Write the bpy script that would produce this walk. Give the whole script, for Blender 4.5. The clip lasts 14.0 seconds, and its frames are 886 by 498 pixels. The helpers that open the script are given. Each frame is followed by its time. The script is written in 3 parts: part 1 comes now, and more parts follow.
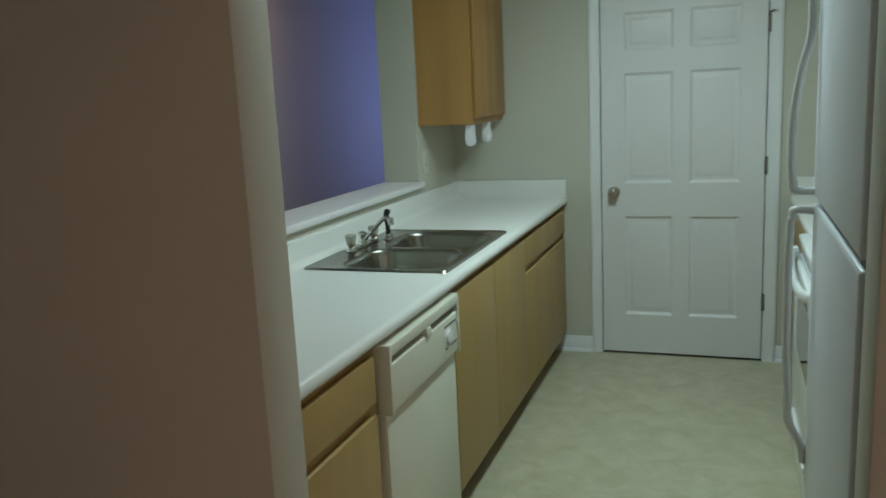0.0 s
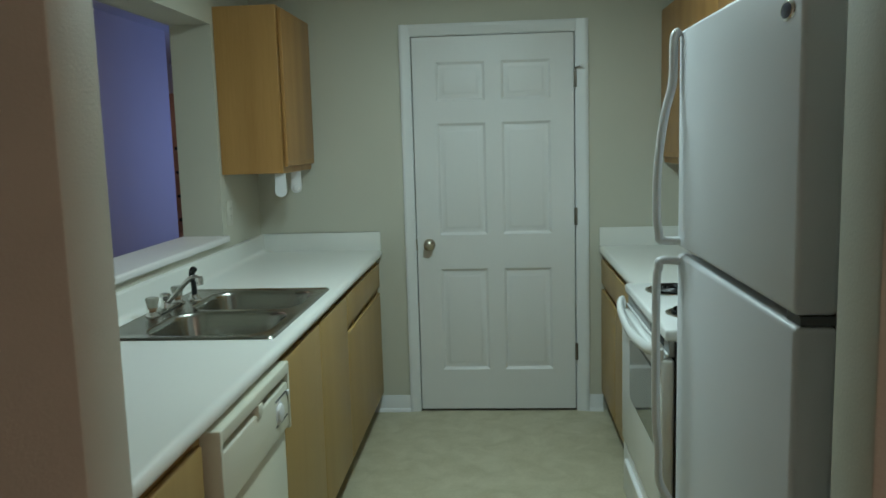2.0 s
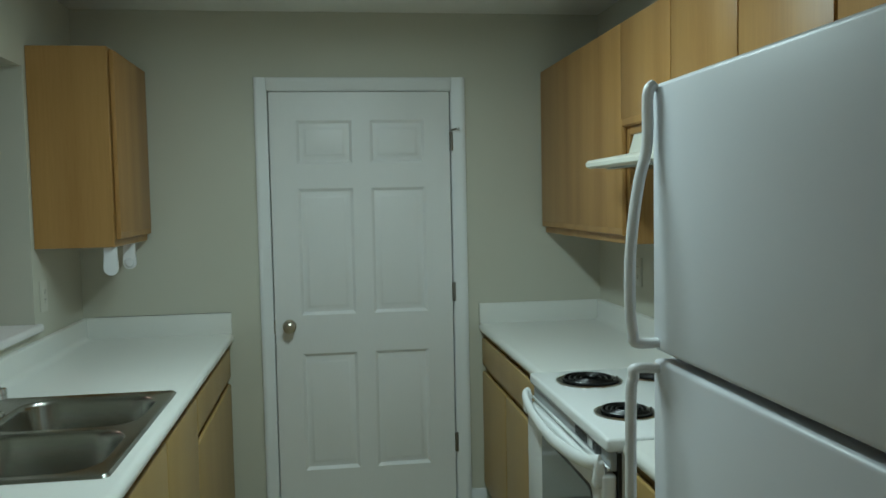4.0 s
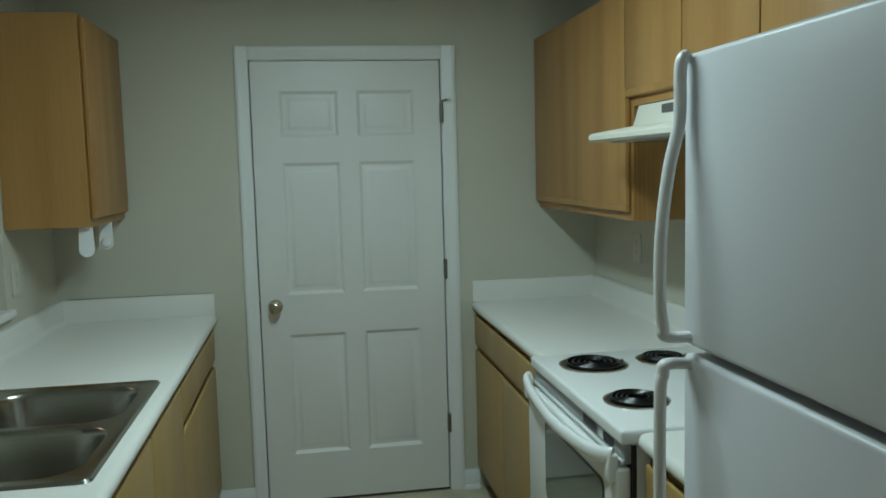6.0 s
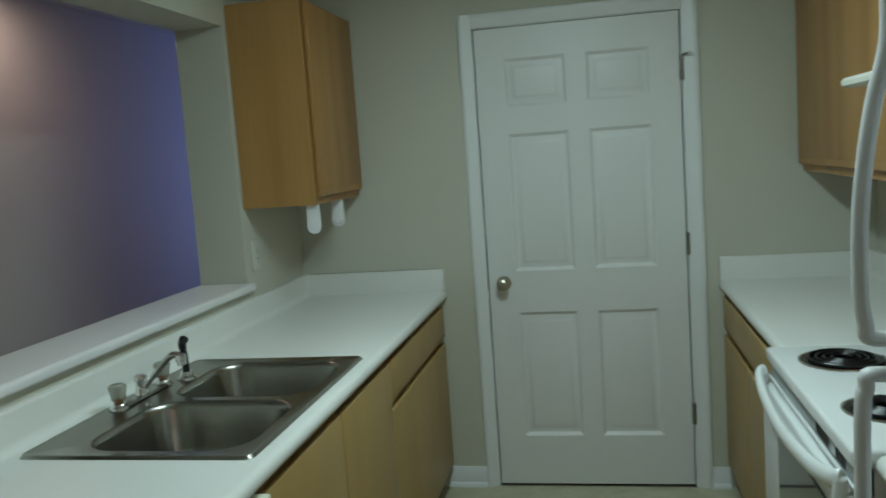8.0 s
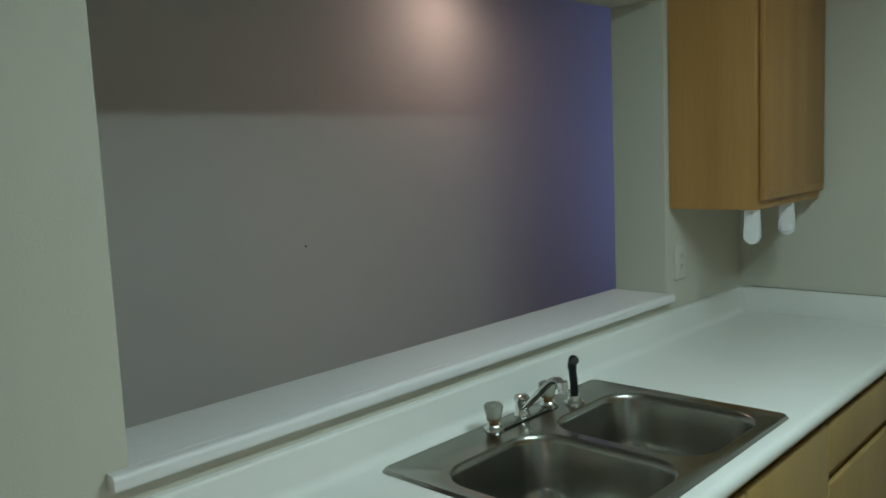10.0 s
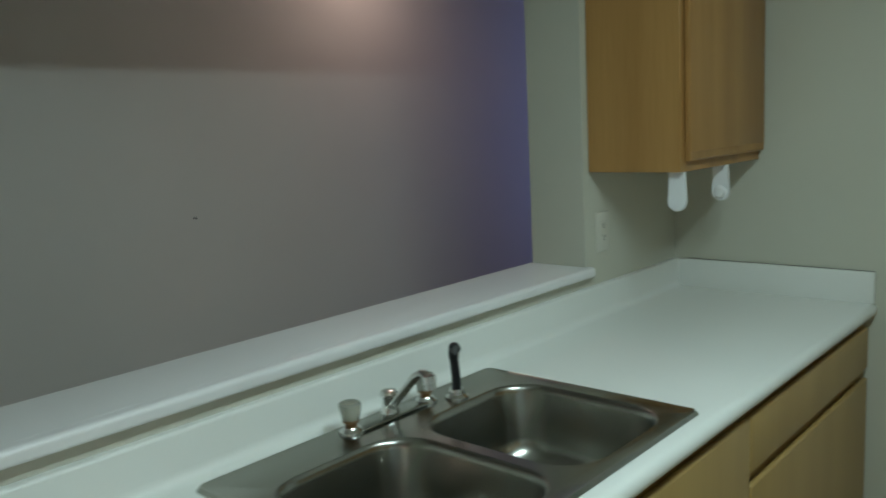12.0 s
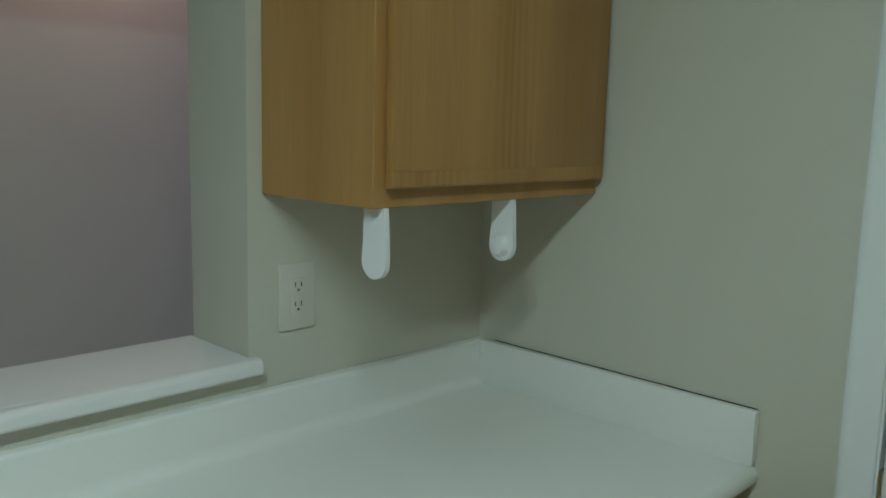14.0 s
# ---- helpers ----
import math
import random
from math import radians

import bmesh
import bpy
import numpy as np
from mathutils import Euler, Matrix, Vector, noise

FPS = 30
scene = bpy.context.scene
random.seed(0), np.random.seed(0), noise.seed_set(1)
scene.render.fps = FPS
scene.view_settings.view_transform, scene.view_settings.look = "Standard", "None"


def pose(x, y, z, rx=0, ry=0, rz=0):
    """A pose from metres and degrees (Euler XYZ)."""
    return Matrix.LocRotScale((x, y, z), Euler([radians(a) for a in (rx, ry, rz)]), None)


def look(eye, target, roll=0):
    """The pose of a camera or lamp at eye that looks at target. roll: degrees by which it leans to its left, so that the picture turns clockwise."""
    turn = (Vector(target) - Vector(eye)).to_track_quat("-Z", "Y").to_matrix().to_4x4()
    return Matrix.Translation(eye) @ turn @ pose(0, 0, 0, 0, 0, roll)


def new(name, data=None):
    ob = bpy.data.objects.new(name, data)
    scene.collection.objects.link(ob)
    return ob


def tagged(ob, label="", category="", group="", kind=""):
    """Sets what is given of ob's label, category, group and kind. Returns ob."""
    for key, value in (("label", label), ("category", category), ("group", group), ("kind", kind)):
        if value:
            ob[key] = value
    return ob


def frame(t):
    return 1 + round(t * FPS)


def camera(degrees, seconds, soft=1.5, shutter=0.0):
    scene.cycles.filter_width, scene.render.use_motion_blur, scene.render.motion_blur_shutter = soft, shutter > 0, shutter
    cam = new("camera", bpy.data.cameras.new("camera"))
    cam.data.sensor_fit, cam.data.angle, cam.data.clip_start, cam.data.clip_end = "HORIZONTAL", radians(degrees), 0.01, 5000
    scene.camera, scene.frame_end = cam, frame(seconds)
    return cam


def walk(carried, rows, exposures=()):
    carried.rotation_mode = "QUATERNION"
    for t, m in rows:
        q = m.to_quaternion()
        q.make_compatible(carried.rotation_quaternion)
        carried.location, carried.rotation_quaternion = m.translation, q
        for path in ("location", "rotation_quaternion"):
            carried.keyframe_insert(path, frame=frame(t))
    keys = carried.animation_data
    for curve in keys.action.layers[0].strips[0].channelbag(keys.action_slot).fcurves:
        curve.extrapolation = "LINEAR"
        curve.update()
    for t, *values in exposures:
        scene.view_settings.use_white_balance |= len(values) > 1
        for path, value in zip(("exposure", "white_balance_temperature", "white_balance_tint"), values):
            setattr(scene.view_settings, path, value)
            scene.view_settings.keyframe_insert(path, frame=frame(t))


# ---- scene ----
cam = camera(57.0, 14.0, soft=1.6, shutter=0.35)
PATH = [
    (0, (0.680, -4.599, 1.520), (0.019, -2.749, 1.148), -2.8),
    (0.5, (0.550, -4.583, 1.505), (0.106, -2.664, 1.159), -2.8),
    (1, (0.485, -4.555, 1.493), (0.178, -2.604, 1.179), -2.2),
    (1.5, (0.457, -4.506, 1.487), (0.255, -2.537, 1.201), -1.6),
    (2, (0.458, -4.384, 1.496), (0.315, -2.406, 1.232), -1.6),
    (2.5, (0.459, -4.210, 1.497), (0.358, -2.226, 1.268), -1.9),
    (3, (0.439, -4.059, 1.496), (0.429, -2.068, 1.311), -2.0),
    (3.5, (0.318, -3.979, 1.495), (0.486, -1.990, 1.364), -1.2),
    (3.7, (0.296, -3.947, 1.508), (0.521, -1.963, 1.386), -1.0),
    (5.8, (0.230, -3.758, 1.554), (0.576, -1.796, 1.374), -1.3),
    (6, (0.237, -3.757, 1.550), (0.557, -1.793, 1.350), -1.5),
    (6.5, (0.249, -3.743, 1.535), (0.492, -1.773, 1.290), -2.2),
    (7, (0.273, -3.733, 1.525), (0.398, -1.755, 1.257), -2.6),
    (7.5, (0.377, -3.692, 1.531), (0.296, -1.710, 1.272), -3.0),
    (8, (0.506, -3.550, 1.518), (0.121, -1.601, 1.289), -4.1),
    (8.5, (0.543, -3.474, 1.575), (-0.117, -1.600, 1.345), -3.3),
    (9, (0.443, -3.193, 1.557), (-0.537, -1.462, 1.353), -2.9),
    (9.2, (0.424, -3.184, 1.568), (-0.654, -1.511, 1.366), -2.4),
    (11.3, (0.547, -2.875, 1.588), (-0.969, -1.598, 1.316), -5.1),
    (11.5, (0.507, -2.819, 1.539), (-0.972, -1.499, 1.272), -4.4),
    (12, (0.454, -2.722, 1.528), (-0.865, -1.249, 1.226), -2.9),
    (12.5, (0.366, -2.448, 1.472), (-0.785, -0.837, 1.191), -1.5),
    (13, (0.392, -2.139, 1.417), (-0.733, -0.498, 1.215), -1.3),
    (13.5, (0.391, -1.729, 1.473), (-0.818, -0.147, 1.290), 0.3),
    (14, (0.359, -1.366, 1.485), (-1.028, 0.045, 1.190), 1.5),
]
walk(cam, [(t, look(eye, target, roll)) for t, eye, target, roll in PATH], exposures=[(0.0, 0.18, 5750, 4), (2.0, 0.10, 5750, 4), (3.0, -0.03, 5750, 4), (7.5, -0.08, 5750, 4), (11.5, 0.0, 5750, 4), (13.0, -0.03, 5750, 4), (13.5, -0.09, 5750, 4), (14.0, 0.06, 5750, 4)])

# ---- lights and world ----
world = bpy.data.worlds.new("world")
scene.world = world
world.use_nodes = True
wn = world.node_tree.nodes
sky = wn.new("ShaderNodeTexSky")
sky.sky_type = "NISHITA"
sky.sun_disc = False
sky.sun_elevation = radians(32)
sky.sun_rotation = radians(120)
wn["Background"].inputs["Strength"].default_value = 0.05
world.node_tree.links.new(sky.outputs[0], wn["Background"].inputs["Color"])


def area_lamp(name, eye, target, sx, sy, watts, colour):
    d = bpy.data.lights.new(name, "AREA")
    d.shape, d.size, d.size_y, d.energy, d.color = "RECTANGLE", sx, sy, watts, colour
    ob = new(name, d)
    ob.matrix_world = look(eye, target)
    return ob


# fluorescent box on the kitchen ceiling
area_lamp("kitchen_lamp", (0.37, -1.68, 2.338), (0.37, -1.68, 0), 0.14, 0.90, 18.4, (0.84, 1.0, 0.93))
# cold daylight in the hall window
area_lamp("window_daylight", (-1.12, 2.15, 1.45), (-2.5, 2.15, 1.45), 1.5, 1.3, 4.6, (0.28, 0.38, 1.0))
# warm downlight in the hall ceiling, close to the far wall
hd = area_lamp("hall_downlight", (-1.85, -0.31, 2.388), (-1.85, -0.31, 0), 0.13, 0.13, 1.9, (1.0, 0.68, 0.54))
hd.data.shape = "DISK"
# warm ceiling lamp of the entrance
area_lamp("entrance_lamp", (2.6, -5.6, 2.33), (2.6, -5.6, 0), 0.28, 0.28, 21.5, (1.0, 0.70, 0.55))

# warm ceiling lamp added unseen in the recess past the hall, brightens the chest
area_lamp("added_recess_lamp", (-2.9, 3.1, 2.33), (-2.9, 3.1, 0), 0.2, 0.2, 2.2, (1.0, 0.74, 0.58))

# ---- materials ----


def material(name, colour, rough=0.5, metal=0.0, vary=0.08, scale=6.0, fine=160.0, bump=0.02, stretch=(1, 1, 1), coat=0.0):
    """Principled surface with colour drift at two scales and a fine relief."""
    m = bpy.data.materials.new(name)
    m.use_nodes = True
    nt = m.node_tree
    n, l = nt.nodes, nt.links
    b = n["Principled BSDF"]
    b.inputs["Roughness"].default_value = rough
    b.inputs["Metallic"].default_value = metal
    b.inputs["Coat Weight"].default_value = coat
    tc = n.new("ShaderNodeTexCoord")
    mp = n.new("ShaderNodeMapping")
    mp.inputs["Scale"].default_value = stretch
    l.new(tc.outputs["Object"], mp.inputs["Vector"])
    big = n.new("ShaderNodeTexNoise")
    big.inputs["Scale"].default_value, big.inputs["Detail"].default_value = scale, 5
    small = n.new("ShaderNodeTexNoise")
    small.inputs["Scale"].default_value, small.inputs["Detail"].default_value = fine, 3
    for t in (big, small):
        l.new(mp.outputs[0], t.inputs["Vector"])
    mix = n.new("ShaderNodeMix")
    mix.data_type = "RGBA"
    c = Vector(colour)
    lo, hi = c * (1 - vary), c * (1 + vary)
    mix.inputs["A"].default_value = (*lo, 1)
    mix.inputs["B"].default_value = (*hi, 1)
    add = n.new("ShaderNodeMath")
    add.operation = "MULTIPLY_ADD"
    l.new(small.outputs["Fac"], add.inputs[0])
    add.inputs[1].default_value = 0.35
    l.new(big.outputs["Fac"], add.inputs[2])
    off = n.new("ShaderNodeMath")
    off.operation = "SUBTRACT"
    l.new(add.outputs[0], off.inputs[0])
    off.inputs[1].default_value = 0.175
    off.use_clamp = True
    l.new(off.outputs[0], mix.inputs["Factor"])
    l.new(mix.outputs["Result"], b.inputs["Base Color"])
    if bump:
        bp = n.new("ShaderNodeBump")
        bp.inputs["Strength"].default_value = bump * 5
        bp.inputs["Distance"].default_value = 0.002
        l.new(small.outputs["Fac"], bp.inputs["Height"])
        l.new(bp.outputs[0], b.inputs["Normal"])
    rr = n.new("ShaderNodeMapRange")
    rr.inputs["To Min"].default_value = max(0.03, rough - 0.06)
    rr.inputs["To Max"].default_value = min(1, rough + 0.06)
    l.new(big.outputs["Fac"], rr.inputs["Value"])
    l.new(rr.outputs[0], b.inputs["Roughness"])
    return m


def oak(name, light, dark, across):
    """Oak veneer, the grain running upright; across: 'x' or 'y', the horizontal way over the face."""
    m = bpy.data.materials.new(name)
    m.use_nodes = True
    n, l = m.node_tree.nodes, m.node_tree.links
    b = n["Principled BSDF"]
    b.inputs["Roughness"].default_value = 0.42
    tc = n.new("ShaderNodeTexCoord")
    info = n.new("ShaderNodeObjectInfo")
    shift = n.new("ShaderNodeVectorMath")
    shift.operation = "MULTIPLY_ADD"
    l.new(info.outputs["Random"], shift.inputs[0])
    shift.inputs[1].default_value = (7, 5, 3)
    l.new(tc.outputs["Object"], shift.inputs[2])
    mp = n.new("ShaderNodeMapping")
    mp.inputs["Scale"].default_value = (1, 1, 0.045)
    l.new(shift.outputs[0], mp.inputs["Vector"])
    warp = n.new("ShaderNodeTexNoise")
    warp.inputs["Scale"].default_value, warp.inputs["Detail"].default_value = 9, 4
    l.new(mp.outputs[0], warp.inputs["Vector"])
    pores = n.new("ShaderNodeTexNoise")
    pores.inputs["Scale"].default_value, pores.inputs["Detail"].default_value = 210, 2
    l.new(mp.outputs[0], pores.inputs["Vector"])
    wave = n.new("ShaderNodeTexWave")
    wave.bands_direction = "X" if across == "x" else "Y"
    wave.inputs["Scale"].default_value, wave.inputs["Distortion"].default_value = 17, 9
    wave.inputs["Detail"].default_value, wave.inputs["Detail Scale"].default_value = 3, 1.2
    l.new(mp.outputs[0], wave.inputs["Vector"])
    patch = n.new("ShaderNodeTexNoise")
    patch.inputs["Scale"].default_value, patch.inputs["Detail"].default_value = 6.5, 1
    l.new(mp.outputs[0], patch.inputs["Vector"])
    mask = n.new("ShaderNodeMapRange")
    mask.inputs["From Min"].default_value, mask.inputs["From Max"].default_value = 0.52, 0.66
    mask.inputs["To Min"].default_value, mask.inputs["To Max"].default_value = 0.02, 0.16
    l.new(patch.outputs["Fac"], mask.inputs["Value"])
    a = n.new("ShaderNodeMath")
    a.operation = "MULTIPLY_ADD"
    l.new(wave.outputs["Fac"], a.inputs[0])
    l.new(mask.outputs[0], a.inputs[1])
    l.new(warp.outputs["Fac"], a.inputs[2])
    a2 = n.new("ShaderNodeMath")
    a2.operation = "MULTIPLY_ADD"
    l.new(pores.outputs["Fac"], a2.inputs[0])
    a2.inputs[1].default_value = 0.30
    l.new(a.outputs[0], a2.inputs[2])
    ramp = n.new("ShaderNodeValToRGB")
    ramp.color_ramp.elements[0].position, ramp.color_ramp.elements[1].position = 0.45, 1.1
    ramp.color_ramp.elements[0].color = (*light, 1)
    ramp.color_ramp.elements[1].color = (*dark, 1)
    l.new(a2.outputs[0], ramp.inputs[0])
    l.new(ramp.outputs[0], b.inputs["Base Color"])
    bp = n.new("ShaderNodeBump")
    bp.inputs["Strength"].default_value, bp.inputs["Distance"].default_value = 0.12, 0.001
    l.new(pores.outputs["Fac"], bp.inputs["Height"])
    l.new(bp.outputs[0], b.inputs["Normal"])
    return m


def vinyl():
    """Sheet vinyl with a cloudy stone print."""
    m = bpy.data.materials.new("vinyl_floor")
    m.use_nodes = True
    n, l = m.node_tree.nodes, m.node_tree.links
    b = n["Principled BSDF"]
    b.inputs["Roughness"].default_value = 0.38
    tc = n.new("ShaderNodeTexCoord")
    a = n.new("ShaderNodeTexNoise")
    a.inputs["Scale"].default_value, a.inputs["Detail"].default_value, a.inputs["Distortion"].default_value = 9, 8, 0.6
    c = n.new("ShaderNodeTexNoise")
    c.inputs["Scale"].default_value, c.inputs["Detail"].default_value = 70, 4
    l.new(tc.outputs["Object"], a.inputs["Vector"])
    l.new(tc.outputs["Object"], c.inputs["Vector"])
    s = n.new("ShaderNodeMath")
    s.operation = "MULTIPLY_ADD"
    l.new(c.outputs["Fac"], s.inputs[0])
    s.inputs[1].default_value = 0.35
    l.new(a.outputs["Fac"], s.inputs[2])
    r = n.new("ShaderNodeValToRGB")
    r.color_ramp.elements[0].position, r.color_ramp.elements[1].position = 0.48, 0.86
    r.color_ramp.elements[0].color = (0.44, 0.41, 0.27, 1)
    r.color_ramp.elements[1].color = (0.55, 0.52, 0.375, 1)
    l.new(s.outputs[0], r.inputs[0])
    l.new(r.outputs[0], b.inputs["Base Color"])
    bp = n.new("ShaderNodeBump")
    bp.inputs["Strength"].default_value, bp.inputs["Distance"].default_value = 0.15, 0.001
    l.new(c.outputs["Fac"], bp.inputs["Height"])
    l.new(bp.outputs[0], b.inputs["Normal"])
    return m


PAINT = material("wall_paint", (0.548, 0.536, 0.447), 0.62, vary=0.03, scale=3, fine=220, bump=0.05)
HALL = material("hall_paint", (0.76, 0.72, 0.67), 0.55, vary=0.03, scale=3, fine=220, bump=0.05)
CEIL = material("ceiling_paint", (0.78, 0.77, 0.73), 0.9, vary=0.03, scale=4, fine=90, bump=0.3)
TRIM = material("trim_paint", (0.77, 0.78, 0.78), 0.38, vary=0.02, scale=5, fine=200, bump=0.02)
DOORP = material("door_paint", (0.74, 0.737, 0.725), 0.40, vary=0.03, scale=4, fine=180, bump=0.03, stretch=(1, 1, 0.12))
LAMI = material("white_laminate", (0.765, 0.766, 0.725), 0.33, vary=0.025, scale=4, fine=320, bump=0.02)
SILLM = material("sill_laminate", (0.74, 0.72, 0.71), 0.36, vary=0.03, scale=4, fine=320, bump=0.02)
ENAMEL = material("white_enamel", (0.80, 0.81, 0.80), 0.22, vary=0.015, scale=3, fine=120, bump=0.0)
FRIDGE = material("textured_white_steel", (0.69, 0.70, 0.73), 0.40, vary=0.015, scale=3, fine=420, bump=0.012)
CREAM = material("cream_plastic", (0.70, 0.69, 0.57), 0.34, vary=0.03, scale=5, fine=200, bump=0.01)
PLAST = material("white_plastic", (0.80, 0.80, 0.80), 0.35, vary=0.02, scale=9, fine=200, bump=0.01)
STEEL = material("brushed_steel", (0.35, 0.35, 0.315), 0.25, metal=1.0, vary=0.08, scale=5, fine=240, bump=0.015, stretch=(1, 0.05, 1))
CHROME = material("chrome", (0.68, 0.68, 0.66), 0.12, metal=1.0, vary=0.03, scale=20, fine=200, bump=0.0)
NICKEL = material("satin_nickel", (0.50, 0.46, 0.38), 0.28, metal=1.0, vary=0.05, scale=20, fine=200, bump=0.0)
BLACK = material("black_plastic", (0.012, 0.012, 0.013), 0.32, vary=0.2, scale=20, fine=300, bump=0.01)
COIL = material("burner_coil", (0.016, 0.015, 0.015), 0.24, metal=0.3, vary=0.3, scale=30, fine=300, bump=0.05)
DARK = material("dark_gap", (0.02, 0.018, 0.015), 0.7, vary=0.2, scale=10, fine=100, bump=0.0)
GASKET = material("grey_gasket", (0.10, 0.10, 0.10), 0.6, vary=0.1, scale=10, fine=100, bump=0.0)
GLASSD = material("oven_window_glass", (0.10, 0.12, 0.11), 0.07, vary=0.1, scale=2, fine=60, bump=0.0, coat=0.5)
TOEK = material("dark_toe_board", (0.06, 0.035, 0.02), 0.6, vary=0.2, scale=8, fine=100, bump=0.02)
CARPET = material("beige_carpet", (0.30, 0.26, 0.21), 0.95, vary=0.15, scale=8, fine=260, bump=0.5)
KNOBM = material("clear_acrylic", (0.55, 0.55, 0.47), 0.12, vary=0.1, scale=40, fine=200, bump=0.0, coat=0.6)
KNOBM.node_tree.nodes["Principled BSDF"].inputs["Transmission Weight"].default_value = 0.55
AMBER = material("yellowed_plastic", (0.20, 0.11, 0.045), 0.3, vary=0.2, scale=30, fine=200, bump=0.0)
IVORY = material("ivory_plastic", (0.60, 0.58, 0.50), 0.4, vary=0.03, scale=9, fine=200, bump=0.01)
VENTM = material("vent_grey", (0.36, 0.37, 0.37), 0.6, vary=0.1, scale=10, fine=100, bump=0.0)
HINGEM = material("dull_hinge_metal", (0.22, 0.20, 0.17), 0.45, metal=0.8, vary=0.1, scale=20, fine=200, bump=0.0)
BADGE = material("dark_blue_badge", (0.05, 0.06, 0.12), 0.2, metal=0.4, vary=0.2, scale=20, fine=300, bump=0.0)
HOODM = material("almond_enamel", (0.74, 0.73, 0.64), 0.3, vary=0.03, scale=5, fine=200, bump=0.0)
OLDW = material("brown_wood", (0.36, 0.19, 0.105), 0.5, vary=0.3, scale=5, fine=90, bump=0.05, stretch=(3, 3, 0.3))
OAK_L, OAK_D = (0.45, 0.255, 0.082), (0.31, 0.155, 0.042)
OAKX = oak("oak_veneer", OAK_L, OAK_D, "x")
OAKY = oak("oak_door_veneer", OAK_L, OAK_D, "y")
OAKB = oak("oak_base_veneer", (0.40, 0.265, 0.088), (0.345, 0.222, 0.070), "y")
VINYL = vinyl()
DIFF = bpy.data.materials.new("lamp_diffuser")
DIFF.use_nodes = True
DIFF.node_tree.nodes["Principled BSDF"].inputs["Emission Color"].default_value = (0.84, 1.0, 0.93, 1)
DIFF.node_tree.nodes["Principled BSDF"].inputs["Emission Strength"].default_value = 3.2
PANE = bpy.data.materials.new("window_glass")
PANE.use_nodes = True
PANE.node_tree.nodes["Principled BSDF"].inputs["Transmission Weight"].default_value = 1.0
PANE.node_tree.nodes["Principled BSDF"].inputs["Roughness"].default_value = 0.02

# ---- building helpers ----


def box(bm, x0, x1, y0, y1, z0, z1, bevel=0.0, seg=2):
    """A box added to bm, its edges rounded by bevel metres."""
    r = bmesh.ops.create_cube(bm, size=1.0)
    v = r["verts"]
    for p in v:
        p.co = Vector(((x0 + x1) / 2 + p.co.x * (x1 - x0), (y0 + y1) / 2 + p.co.y * (y1 - y0), (z0 + z1) / 2 + p.co.z * (z1 - z0)))
    if bevel:
        e = list({e for p in v for e in p.link_edges})
        bmesh.ops.bevel(bm, geom=e, offset=bevel, segments=seg, affect="EDGES", profile=0.5)
    return bm


def boxes(*specs, bevel=0.0, seg=2):
    bm = bmesh.new()
    for s in specs:
        box(bm, *s, bevel=bevel, seg=seg)
    return bm


def cyl(bm, base, tip, r0, r1=None, seg=20):
    """A cylinder or cone from base to tip."""
    base, tip = Vector(base), Vector(tip)
    r1 = r0 if r1 is None else r1
    d = tip - base
    m = Matrix.Translation((base + tip) / 2) @ d.to_track_quat("Z", "Y").to_matrix().to_4x4()
    bmesh.ops.create_cone(bm, cap_ends=True, segments=seg, radius1=r0, radius2=r1, depth=d.length, matrix=m)
    return bm


def lathe(bm, origin, axis, profile, seg=24):
    """Turns (along, radius) pairs round an axis."""
    q = Vector(axis).to_track_quat("Z", "Y").to_matrix()
    rings = []
    for h, r in profile:
        rings.append([bm.verts.new(Vector(origin) + q @ Vector((r * math.cos(a), r * math.sin(a), h)))
                      for a in (2 * math.pi * i / seg for i in range(seg))])
    for a, b in zip(rings, rings[1:]):
        for i in range(seg):
            bm.faces.new((a[i], a[(i + 1) % seg], b[(i + 1) % seg], b[i]))
    bm.faces.new(rings[0][::-1])
    bm.faces.new(rings[-1])
    return bm


def sweep(bm, pts, wide, thick, side, seg=12):
    """A rounded bar along pts; side: the way of its width."""
    pts = [Vector(p) for p in pts]
    side = Vector(side)
    rings = []
    for i, p in enumerate(pts):
        t = (pts[min(i + 1, len(pts) - 1)] - pts[max(i - 1, 0)]).normalized()
        s = (side - t * side.dot(t)).normalized()
        u = t.cross(s)
        w = wide[i] if isinstance(wide, (list, tuple)) else wide
        h = thick[i] if isinstance(thick, (list, tuple)) else thick
        rings.append([bm.verts.new(p + s * (w / 2 * math.cos(a)) + u * (h / 2 * math.sin(a)))
                      for a in (2 * math.pi * k / seg for k in range(seg))])
    for a, b in zip(rings, rings[1:]):
        for k in range(seg):
            bm.faces.new((a[k], a[(k + 1) % seg], b[(k + 1) % seg], b[k]))
    bm.faces.new(rings[0][::-1])
    bm.faces.new(rings[-1])
    return bm


def smooth_path(keys, n=8):
    """Points of a smooth line through keys."""
    k = [Vector(p) for p in keys]
    out = []
    for i in range(len(k) - 1):
        p0, p1, p2, p3 = k[max(i - 1, 0)], k[i], k[i + 1], k[min(i + 2, len(k) - 1)]
        for j in range(n):
            t = j / n
            out.append(0.5 * (2 * p1 + (p2 - p0) * t + (2 * p0 - 5 * p1 + 4 * p2 - p3) * t * t + (3 * p1 - p0 - 3 * p2 + p3) * t ** 3))
    return out + [k[-1]]


